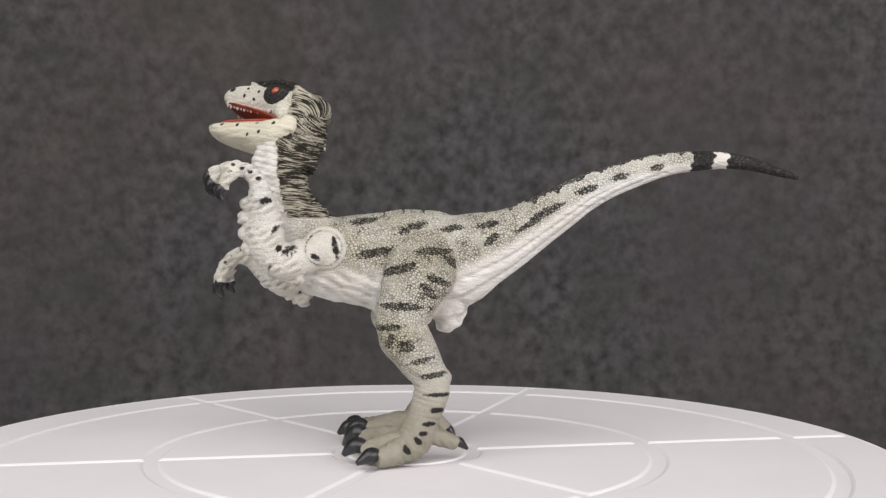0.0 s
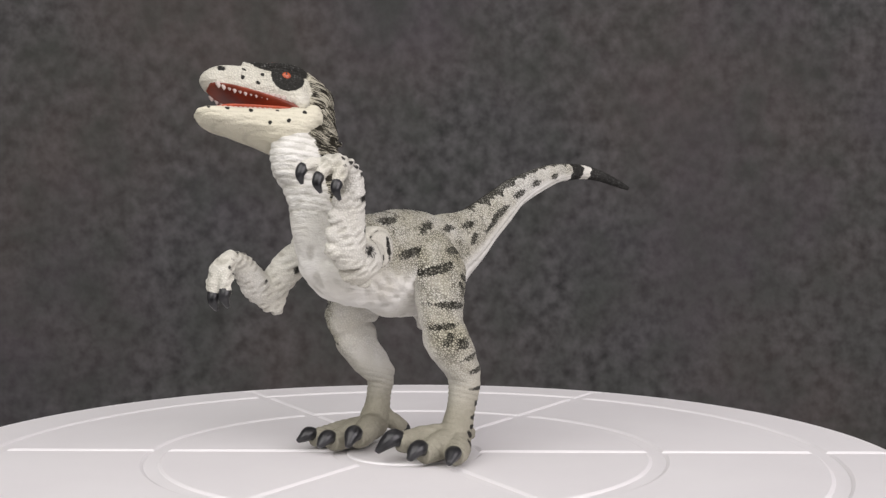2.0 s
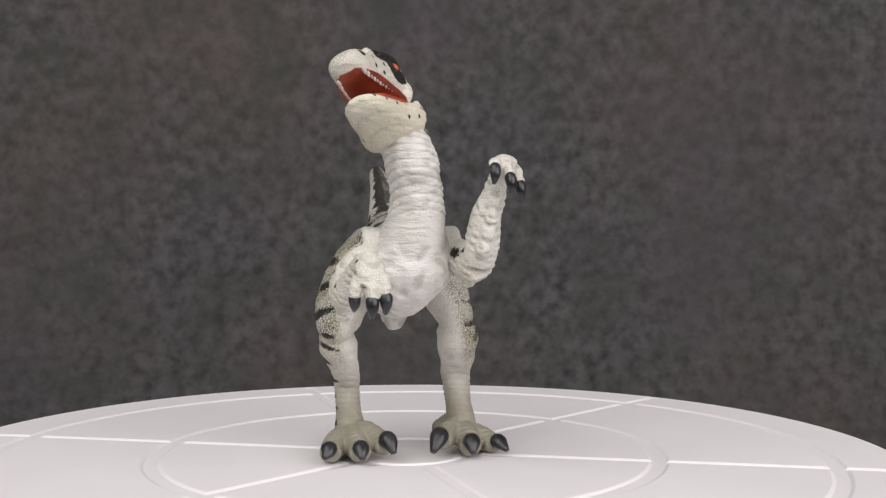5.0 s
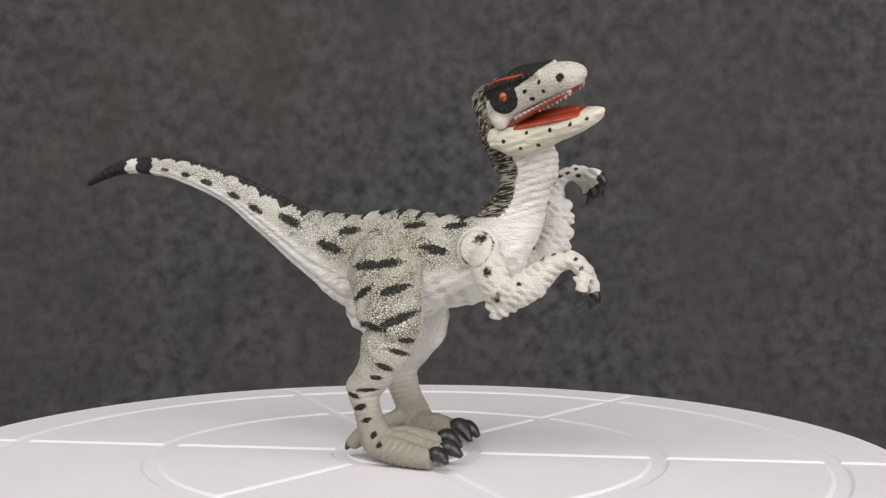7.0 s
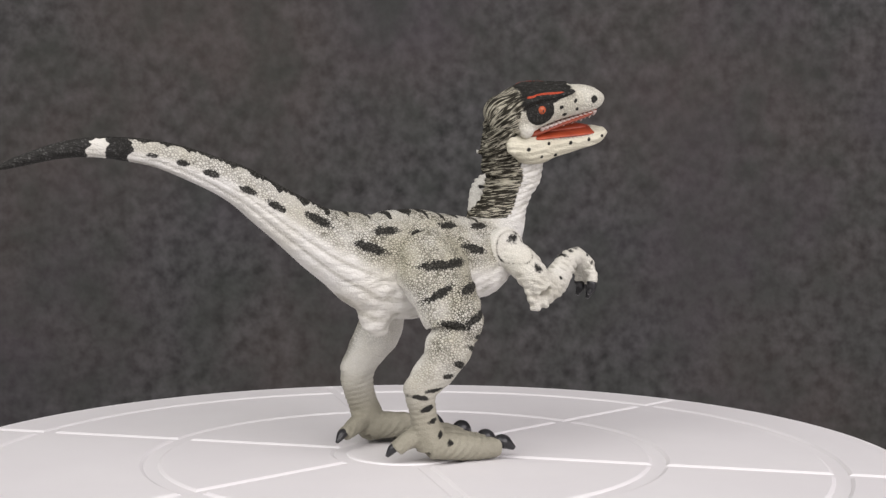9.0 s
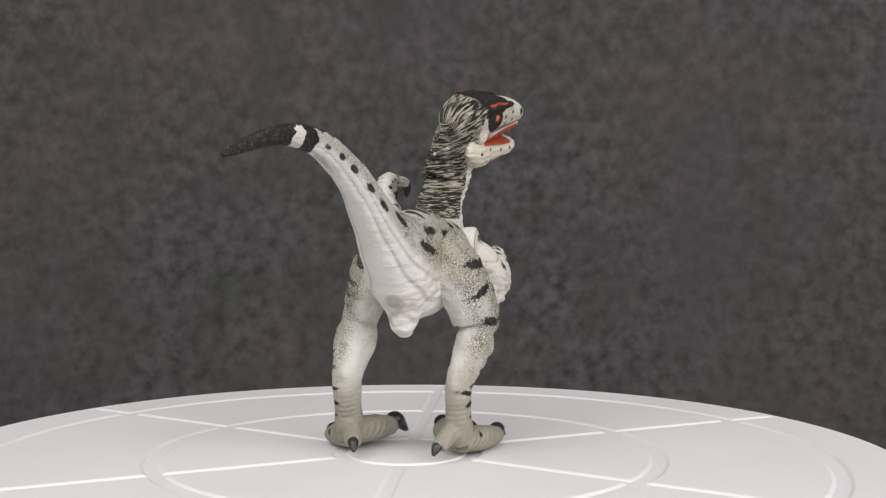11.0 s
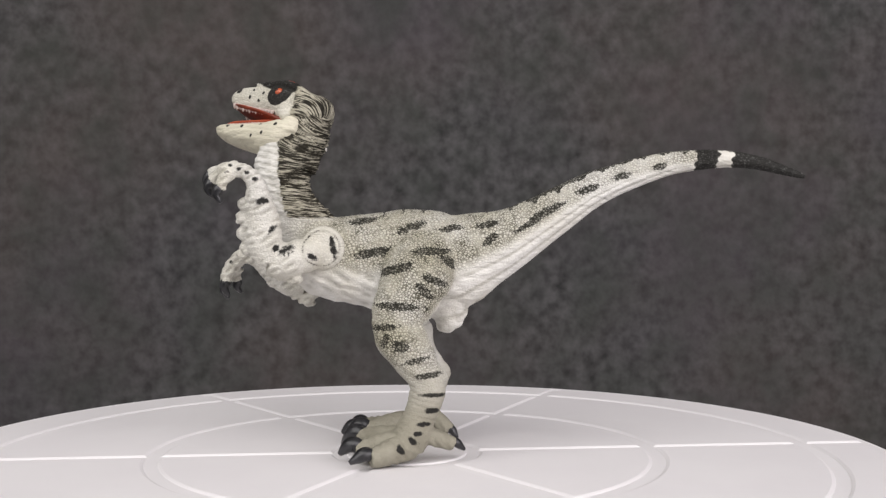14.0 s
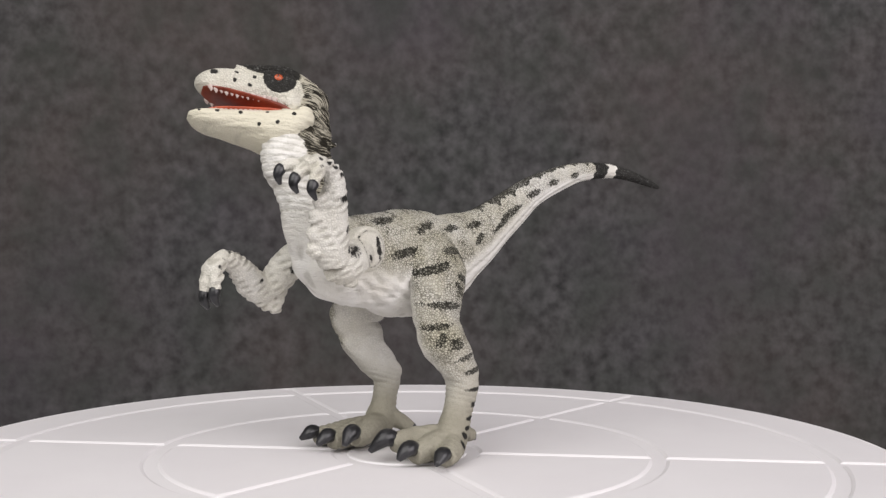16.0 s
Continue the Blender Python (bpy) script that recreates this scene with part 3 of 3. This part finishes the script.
def legs(thing):
    right = [(0.05, 0.12, 0.82, 0.08, 0.11), (0.02, 0.18, 0.73, 0.10, 0.15), (0.0, 0.225, 0.65, 0.10, 0.133), (-0.018, 0.255, 0.575, 0.095, 0.125), (-0.032, 0.27, 0.515, 0.085, 0.113),
             (-0.022, 0.27, 0.482, 0.062, 0.089), (-0.005, 0.265, 0.435, 0.074, 0.096), (0.027, 0.245, 0.37, 0.060, 0.078), (0.072, 0.225, 0.31, 0.052, 0.068), (0.093, 0.222, 0.268, 0.05, 0.062),
             (0.082, 0.22, 0.21, 0.048, 0.050), (0.068, 0.217, 0.155, 0.05, 0.054), (0.05, 0.215, 0.11, 0.058, 0.062), (0.04, 0.215, 0.055, 0.052, 0.055)]
    left = [(0.08, -0.03, 0.82, 0.08, 0.11), (0.055, -0.10, 0.72, 0.095, 0.14), (0.02, -0.145, 0.63, 0.085, 0.118), (-0.015, -0.178, 0.555, 0.075, 0.105), (-0.018, -0.192, 0.51, 0.066, 0.092),
            (-0.005, -0.198, 0.465, 0.080, 0.094), (0.028, -0.203, 0.42, 0.078, 0.086), (0.063, -0.208, 0.365, 0.066, 0.073), (0.093, -0.21, 0.305, 0.057, 0.069), (0.085, -0.212, 0.245, 0.053, 0.064),
            (0.064, -0.215, 0.185, 0.050, 0.060), (0.045, -0.218, 0.14, 0.055, 0.064), (0.03, -0.22, 0.10, 0.058, 0.066), (0.025, -0.22, 0.05, 0.055, 0.055)]
    leg(thing, right, [
        dict(rows=[(0.05, 0.225, 0.07, 0.05, 0.055), (-0.05, 0.27, 0.06, 0.05, 0.055), (-0.14, 0.298, 0.05, 0.045, 0.047), (-0.20, 0.31, 0.048, 0.04, 0.040)], claw=((-0.195, 0.31, 0.062), (-0.24, 0.323, 0.058), (-0.265, 0.342, 0.036), 0.033)),
        dict(rows=[(0.04, 0.215, 0.075, 0.05, 0.06), (-0.06, 0.21, 0.068, 0.05, 0.058), (-0.15, 0.203, 0.052, 0.045, 0.049), (-0.212, 0.202, 0.048, 0.04, 0.041)], claw=((-0.205, 0.202, 0.064), (-0.255, 0.202, 0.058), (-0.285, 0.202, 0.032), 0.034)),
        dict(rows=[(0.04, 0.205, 0.08, 0.05, 0.06), (-0.05, 0.155, 0.085, 0.048, 0.055), (-0.125, 0.118, 0.07, 0.042, 0.05), (-0.175, 0.105, 0.068, 0.036, 0.04)], claw=((-0.168, 0.107, 0.085), (-0.218, 0.09, 0.080), (-0.25, 0.08, 0.042), 0.036)),
    ], dict(rows=[(0.08, 0.205, 0.12, 0.04, 0.04), (0.125, 0.18, 0.09, 0.035, 0.035), (0.162, 0.162, 0.058, 0.032, 0.03)], claw=((0.155, 0.165, 0.066), (0.18, 0.153, 0.05), (0.197, 0.146, 0.024), 0.022)), RIGHT_LEG, 1, (0.122, 0.222, 0.290))
    leg(thing, left, [
        dict(rows=[(0.03, -0.225, 0.07, 0.05, 0.055), (-0.03, -0.275, 0.06, 0.05, 0.052), (-0.075, -0.308, 0.048, 0.045, 0.045), (-0.11, -0.325, 0.042, 0.04, 0.038)], claw=((-0.104, -0.324, 0.052), (-0.152, -0.342, 0.048), (-0.188, -0.359, 0.026), 0.033)),
        dict(rows=[(0.03, -0.22, 0.075, 0.05, 0.06), (-0.06, -0.222, 0.068, 0.05, 0.058), (-0.13, -0.22, 0.052, 0.045, 0.049), (-0.165, -0.218, 0.048, 0.04, 0.041)], claw=((-0.158, -0.218, 0.066), (-0.212, -0.215, 0.06), (-0.242, -0.213, 0.028), 0.036)),
        dict(rows=[(0.03, -0.21, 0.08, 0.05, 0.06), (-0.06, -0.155, 0.085, 0.048, 0.055), (-0.125, -0.122, 0.08, 0.042, 0.048), (-0.168, -0.105, 0.078, 0.038, 0.04)], claw=((-0.16, -0.108, 0.092), (-0.215, -0.08, 0.082), (-0.248, -0.055, 0.038), 0.038)),
    ], dict(rows=[(0.07, -0.205, 0.12, 0.04, 0.04), (0.13, -0.178, 0.092, 0.035, 0.035), (0.185, -0.16, 0.068, 0.03, 0.03)], claw=((0.178, -0.162, 0.076), (0.21, -0.15, 0.06), (0.233, -0.142, 0.036), 0.022)), LEFT_LEG, -1, (0.125, -0.211, 0.318))


def arm(thing, rows, fingers, frill, disc, sign, spots):
    bm = bmesh.new()
    for row in rows:
        tube(bm, row, steps=5, n=20)
    for f in fingers:
        tube(bm, f["rows"], steps=3, n=12)
    for f in frill:
        ball(bm, f[:3], *f[3:])
    dx, dy, dz, dr, dt = disc
    tube(bm, [(dx, dy - sign * 0.075, dz - 0.02, dr * 0.55, dr * 0.55), (dx, dy - sign * 0.025, dz, dr * 0.92, dr * 0.92), (dx, dy + sign * dt * 0.5, dz, dr, dr), (dx, dy + sign * dt * 0.8, dz, dr * 0.93, dr * 0.93), (dx, dy + sign * dt, dz, dr * 0.75, dr * 0.75), (dx, dy + sign * dt * 1.1, dz, dr * 0.3, dr * 0.3)], side=(1, 0, 0), steps=4, n=36)
    ob = fused("arm", bm, thing, 0.00040, 3)
    co, no = places(ob)
    x, y, z = co.T
    w = np.sin((z - 0.6 * x) * 2 * math.pi / 0.032 + np.sin(17 * y + 9 * z))
    n2 = np.sin(43 * x + 29 * z + 2 * np.sin(37 * y)) * np.sin(31 * y - 23 * z)
    hole = np.hypot(x - disc[0], z - disc[2]) / disc[3]
    loose = step(hole, 0.95, 1.25)
    push(ob, co, no, w * n2 * 0.0042 * loose)
    rim = np.exp(-((hole - 0.80) / 0.055) ** 2) * step(sign * (y - disc[1]), 0.0, 0.02)
    mark = (0.72 if sign < 0 else 0.62) * marks(x, z, spots) * step(sign * (y - disc[1]), -0.14, -0.06)
    store(ob, mark=np.maximum(mark, 0.45 * rim), scale=np.full(len(x), 0.22), cream=np.full(len(x), 0.12), groove_shade=np.maximum(step(-w * n2, 0.2, 0.6) * 0.75 * loose, 0.8 * rim))
    for f in fingers:
        claw(ob, *f["claw"])


def arms(thing):
    arm(thing, [
        [(-0.30, -0.10, 0.79, 0.045, 0.05), (-0.37, -0.14, 0.77, 0.060, 0.064), (-0.44, -0.165, 0.75, 0.062, 0.066), (-0.50, -0.178, 0.755, 0.052, 0.056)],
        [(-0.49, -0.175, 0.75, 0.055, 0.055), (-0.515, -0.185, 0.82, 0.058, 0.070), (-0.525, -0.195, 0.91, 0.052, 0.068), (-0.530, -0.220, 0.98, 0.042, 0.050), (-0.538, -0.234, 1.04, 0.034, 0.034), (-0.575, -0.236, 1.078, 0.036, 0.028), (-0.63, -0.233, 1.088, 0.042, 0.029), (-0.665, -0.231, 1.078, 0.036, 0.026)],
    ], [
        dict(rows=[(-0.65, -0.207, 1.082, 0.02, 0.024), (-0.70, -0.187, 1.08, 0.02, 0.022), (-0.715, -0.182, 1.065, 0.018, 0.02)], claw=((-0.712, -0.183, 1.073), (-0.732, -0.180, 1.04), (-0.72, -0.178, 1.008), 0.021)),
        dict(rows=[(-0.64, -0.240, 1.08, 0.02, 0.024), (-0.685, -0.237, 1.055, 0.02, 0.022), (-0.695, -0.237, 1.035, 0.018, 0.02)], claw=((-0.694, -0.237, 1.045), (-0.712, -0.239, 1.01), (-0.695, -0.242, 0.978), 0.021)),
        dict(rows=[(-0.62, -0.267, 1.075, 0.02, 0.024), (-0.648, -0.277, 1.04, 0.02, 0.022), (-0.655, -0.279, 1.01, 0.018, 0.02)], claw=((-0.654, -0.279, 1.022), (-0.670, -0.282, 0.99), (-0.652, -0.286, 0.955), 0.021)),
    ], [(-0.578 + 0.010 * abs(i - 1.5), -0.176 - 0.012 * i, 0.80 + 0.054 * i, 0.046, 0.030, 0.033) for i in range(4)] + [(-0.40 - 0.03 * i, -0.16, 0.69 + 0.008 * i, 0.024, 0.022, 0.03) for i in range(4)], (-0.305, -0.108, 0.798, 0.082, 0.036), -1,
        [(-0.425, 0.79, 0.028, 0.020, 20), (-0.465, 0.80, 0.014, 0.010, 60), (-0.475, 0.87, 0.025, 0.011, 50), (-0.51, 0.97, 0.022, 0.011, 10), (-0.335, 0.765, 0.018, 0.010, -30), (-0.265, 0.805, 0.045, 0.011, 100), (-0.53, 1.05, 0.012, 0.008, 0), (-0.56, 1.075, 0.011, 0.008, 0), (-0.59, 1.085, 0.011, 0.008, 0), (-0.62, 1.10, 0.010, 0.007, 0), (-0.63, 1.075, 0.010, 0.007, 0)])
    arm(thing, [
        [(-0.34, 0.17, 0.79, 0.045, 0.06), (-0.375, 0.225, 0.75, 0.056, 0.066), (-0.41, 0.268, 0.69, 0.056, 0.062), (-0.445, 0.285, 0.64, 0.053, 0.054)],
        [(-0.44, 0.285, 0.643, 0.050, 0.053), (-0.50, 0.278, 0.652, 0.048, 0.058), (-0.565, 0.258, 0.70, 0.044, 0.052), (-0.625, 0.240, 0.748, 0.039, 0.038), (-0.68, 0.230, 0.760, 0.042, 0.032), (-0.722, 0.226, 0.727, 0.050, 0.031), (-0.735, 0.224, 0.69, 0.046, 0.028)],
    ], [
        dict(rows=[(-0.722, 0.187, 0.715, 0.022, 0.024), (-0.742, 0.180, 0.68, 0.022, 0.023), (-0.739, 0.178, 0.652, 0.02, 0.02)], claw=((-0.739, 0.178, 0.662), (-0.748, 0.177, 0.625), (-0.728, 0.177, 0.59), 0.024)),
        dict(rows=[(-0.732, 0.222, 0.71, 0.022, 0.024), (-0.754, 0.222, 0.67, 0.022, 0.023), (-0.752, 0.222, 0.642, 0.02, 0.02)], claw=((-0.752, 0.222, 0.652), (-0.760, 0.222, 0.612), (-0.740, 0.222, 0.578), 0.024)),
        dict(rows=[(-0.712, 0.262, 0.71, 0.022, 0.024), (-0.724, 0.272, 0.675, 0.022, 0.023), (-0.716, 0.274, 0.652, 0.02, 0.02)], claw=((-0.717, 0.274, 0.66), (-0.718, 0.274, 0.625), (-0.698, 0.274, 0.60), 0.022)),
    ], [(-0.45 - 0.030 * i, 0.288 - 0.006 * i, 0.592 + 0.017 * i, 0.026, 0.024, 0.032) for i in range(5)] + [(-0.385 - 0.012 * i, 0.272, 0.66 - 0.03 * i, 0.03, 0.022, 0.02) for i in range(4)], (-0.335, 0.182, 0.798, 0.080, 0.034), 1,
        [(-0.345, 0.83, 0.030, 0.020, -20), (-0.395, 0.72, 0.020, 0.015, 60), (-0.58, 0.765, 0.013, 0.008, 20), (-0.62, 0.782, 0.013, 0.008, 0), (-0.66, 0.79, 0.011, 0.008, 0), (-0.51, 0.68, 0.011, 0.008, 40), (-0.70, 0.765, 0.010, 0.007, -40), (-0.72, 0.735, 0.010, 0.007, -60)])


HEAD = [(-0.085, 0.098, 0.045, 0.034), (-0.04, 0.100, 0.086, 0.070), (0.04, 0.099, 0.102, 0.090), (0.117, 0.108, 0.104, 0.078), (0.18, 0.105, 0.088, 0.068), (0.245, 0.100, 0.077, 0.061), (0.31, 0.093, 0.069, 0.054),
        (0.355, 0.084, 0.060, 0.042), (0.382, 0.077, 0.042, 0.026), (0.395, 0.071, 0.018, 0.011)]
JAW = [(-0.035, 0.0, 0.092, 0.030), (0.0, -0.010, 0.114, 0.050), (0.045, -0.034, 0.117, 0.071), (0.10, -0.051, 0.107, 0.068), (0.16, -0.054, 0.092, 0.057), (0.245, -0.062, 0.080, 0.043), (0.31, -0.068, 0.070, 0.036), (0.362, -0.068, 0.053, 0.025), (0.392, -0.064, 0.024, 0.012)]


def head(thing):
    across = tuple(HR)
    bm = bmesh.new()
    tube(bm, head_rows(HEAD), side=across, steps=6, n=32, power=2.3)
    for s in (-1, 1):
        # brow over the eye, cheek behind it
        tube(bm, [(*head_at(s * 0.050, -0.02, 0.140), 0.034, 0.026), (*head_at(s * 0.074, 0.09, 0.170), 0.030, 0.020), (*head_at(s * 0.062, 0.18, 0.163), 0.024, 0.015), (*head_at(s * 0.050, 0.27, 0.148), 0.018, 0.012)], side=across, n=12)
        ball(bm, head_at(s * 0.08, 0.05, 0.06), 0.035, 0.03, 0.04)
    # rounded tuft at the back of the crown
    ball(bm, head_at(0.0, -0.015, 0.118), 0.078, 0.082, 0.068)
    ob = fused("head", bm, thing, 0.00040, 4)
    co, no = places(ob)
    r, f, u = to_head(co)
    eye = np.sqrt(((f - 0.112) / 0.058) ** 2 + ((u - 0.122) / 0.055) ** 2)
    crown = step(u - 0.136 - 0.03 * step(f, 0.16, 0.34), -0.008, 0.008) * (1 - step(f + 0.6 * np.abs(r), 0.345, 0.375)) * step(f + 0.15 * np.abs(r), 0.035, 0.085)
    mark = np.maximum(1 - step(eye, 0.90, 1.12), crown)
    dots = [(0.342, 0.104, 0.013, 0.012, 30), (0.20, 0.112, 0.0065, 0.0065, 0), (0.265, 0.120, 0.008, 0.0055, 40), (0.265, 0.085, 0.0065, 0.0065, 0), (0.21, 0.077, 0.009, 0.006, 0)]
    mark = np.maximum(mark, marks(f, u, dots))
    # red brush lines on the brow
    red = marks(f, np.abs(r), [(0.15, 0.080, 0.062, 0.0055, -8), (0.085, 0.088, 0.018, 0.0050, 15)]) * step(u, 0.150, 0.160)
    ruff = 1 - step(f - 0.40 * np.clip(u - 0.09, 0, 1), 0.0, 0.04)
    comb = np.arctan2(r, u - 0.03) * 0.10 + 0.15 * f
    scale = 0.42 * step(u, 0.03, 0.1)
    store(ob, mark=mark, red=red, ruff=ruff, comb=comb * U, scale=scale, cream=np.full(len(r), 0.35))
    # painted eyes
    for s in (-1, 1):
        bm = bmesh.new()
        ball(bm, head_at(s * 0.090, 0.117, 0.125), 0.019, 0.019, 0.019, seg=16)
        e = part("eye", bm, EYEBALL, ob, "glossy orange-red eye")
        bm = bmesh.new()
        ball(bm, head_at(s * 0.1055, 0.120, 0.126), 0.004, 0.004, 0.008, seg=10)
        part("pupil", bm, PUPIL, e, "black pupil")
    # palate, gums and teeth
    bm = bmesh.new()
    tube(bm, head_rows([(0.0, 0.02, 0.060, 0.030), (0.08, 0.025, 0.088, 0.020), (0.18, 0.036, 0.084, 0.013), (0.28, 0.042, 0.074, 0.012), (0.325, 0.045, 0.060, 0.011), (0.365, 0.055, 0.03, 0.008)]), side=across, n=20)
    bmesh.ops.recalc_face_normals(bm, faces=bm.faces)
    part("palate", bm, PALATE, ob, "brick-red painted palate")
    teeth(ob, HEAD, 0.044, -1)
    # lower jaw
    bm = bmesh.new()
    tube(bm, head_rows(JAW), side=across, steps=6, n=32, power=2.4)
    for s in (-1, 1):
        ball(bm, head_at(s * 0.080, -0.004, 0.0), 0.040, 0.026, 0.044)
    tube(bm, head_rows([(0.04, -0.055, 0.06, 0.045), (0.12, -0.085, 0.05, 0.028), (0.22, -0.088, 0.03, 0.012)]), side=across)
    jaw = fused("lower_jaw", bm, thing, 0.00040, 3)
    co, no = places(jaw)
    r, f, u = to_head(co)
    w = np.sin((u + 0.12 * f) * 2 * math.pi / 0.026 + np.sin(f * 25))
    push(jaw, co, no, w * 0.0012)
    dots = [(0.36, -0.062, 0.006, 0.006, 0), (0.30, -0.056, 0.007, 0.006, 20), (0.22, -0.046, 0.0065, 0.0065, 0), (0.15, -0.078, 0.0065, 0.0065, 0), (0.13, -0.022, 0.006, 0.006, 0), (0.09, -0.062, 0.0065, 0.0065, 0), (0.04, -0.016, 0.008, 0.007, 0)]
    store(jaw, cream=np.full(len(u), 0.75), mark=marks(f, u, dots), groove_shade=step(-w, 0.75, 1.0) * 0.3)
    bm = bmesh.new()
    tube(bm, head_rows([(0.0, 0.0, 0.065, 0.03), (0.08, 0.004, 0.089, 0.018), (0.16, -0.008, 0.083, 0.012), (0.25, -0.026, 0.072, 0.012), (0.305, -0.038, 0.060, 0.011), (0.352, -0.052, 0.036, 0.008)]), side=across, n=20)
    tube(bm, head_rows([(0.08, 0.008, 0.04, 0.015), (0.20, -0.004, 0.036, 0.014), (0.27, -0.016, 0.028, 0.012), (0.31, -0.026, 0.012, 0.006)]), side=across, n=14)
    bmesh.ops.recalc_face_normals(bm, faces=bm.faces)
    part("tongue", bm, MOUTH, jaw, "orange-red painted tongue and gums")
    teeth(jaw, JAW, -0.017, 1)


def teeth(parent, rows, level, way):
    a = np.array(rows)
    count = 13 if way < 0 else 11
    for s in (-1, 1):
        for k in range(count):
            f = 0.115 + 0.0188 * k if way < 0 else 0.155 + 0.0165 * k
            hw = np.interp(f, a[:, 0], a[:, 2]) * 0.87 - 0.008
            u = level + (0.004 if way < 0 else -0.042) * (f - 0.17) / 0.2
            long = ((0.024 if k % 2 else 0.020) if way < 0 else 0.012) * (1 - 0.30 * abs(k - 8) / 8)
            bm = bmesh.new()
            top, end = head_at(s * hw, f, u - way * 0.004), head_at(s * hw * 0.97, f - 0.005, u + way * long)
            mid = (top * 0.55 + end * 0.45)
            wide = 0.0115 if way < 0 else 0.0085
            tube(bm, [(*top, wide * 0.8, wide), (*mid, wide * 0.66, wide * 0.85), (*end, 0.002, 0.002)], side=tuple(HR), steps=3, n=8)
            bmesh.ops.recalc_face_normals(bm, faces=bm.faces)
            part("tooth", bm, TOOTH, parent)


def settle(thing):
    """Presses the soles flat, so that the weight rests on the whole foot."""
    for ob in thing.children_recursive:
        co, _ = places(ob)
        co[:, 2] -= 0.011 * step(co[:, 2], 0.0, 0.11)
        co[:, 2] = np.maximum(co[:, 2], 0.0005)
        ob.data.vertices.foreach_set("co", (co * U).ravel())
        ob.data.update()


def figurine():
    thing = tagged(new("dinosaur_figurine"), "white painted vinyl raptor figurine with black stripes and dark mane", "toy")
    body(thing)
    legs(thing)
    arms(thing)
    head(thing)
    settle(thing)
    return thing


raptor = figurine()
raptor.scale = (1.018, 1.018, 1.018)

# ---- moves ----
TURNS = [(0.0, 0.0), (0.5, 12.9), (1.0, 22.8), (1.5, 39.1), (2.0, 48.8), (2.5, 54.2), (3.0, 62.8), (3.5, 70.2), (4.0, 76.6), (4.2, 77.2), (4.75, 90.5), (5.75, 120.0), (6.3, 135.9), (6.5, 138.9), (7.0, 162.0), (7.5, 178.1),
         (8.0, 189.6), (8.5, 205.0), (9.0, 214.8), (9.2, 225.8), (9.7, 235.5), (10.25, 244.5), (10.8, 253.3), (11.3, 262.0), (11.5, 269.3), (12.0, 289.4), (12.5, 299.8), (13.0, 324.2), (13.5, 340.3), (14.0, 355.9), (14.5, 366.2), (15.0, 371.8),
         (15.5, 382.0), (16.0, 402.0)]


def motions():
    for thing in (table, raptor):
        walk(thing, [(t, pose(0, 0, 0, 0, 0, a)) for t, a in TURNS])


motions()
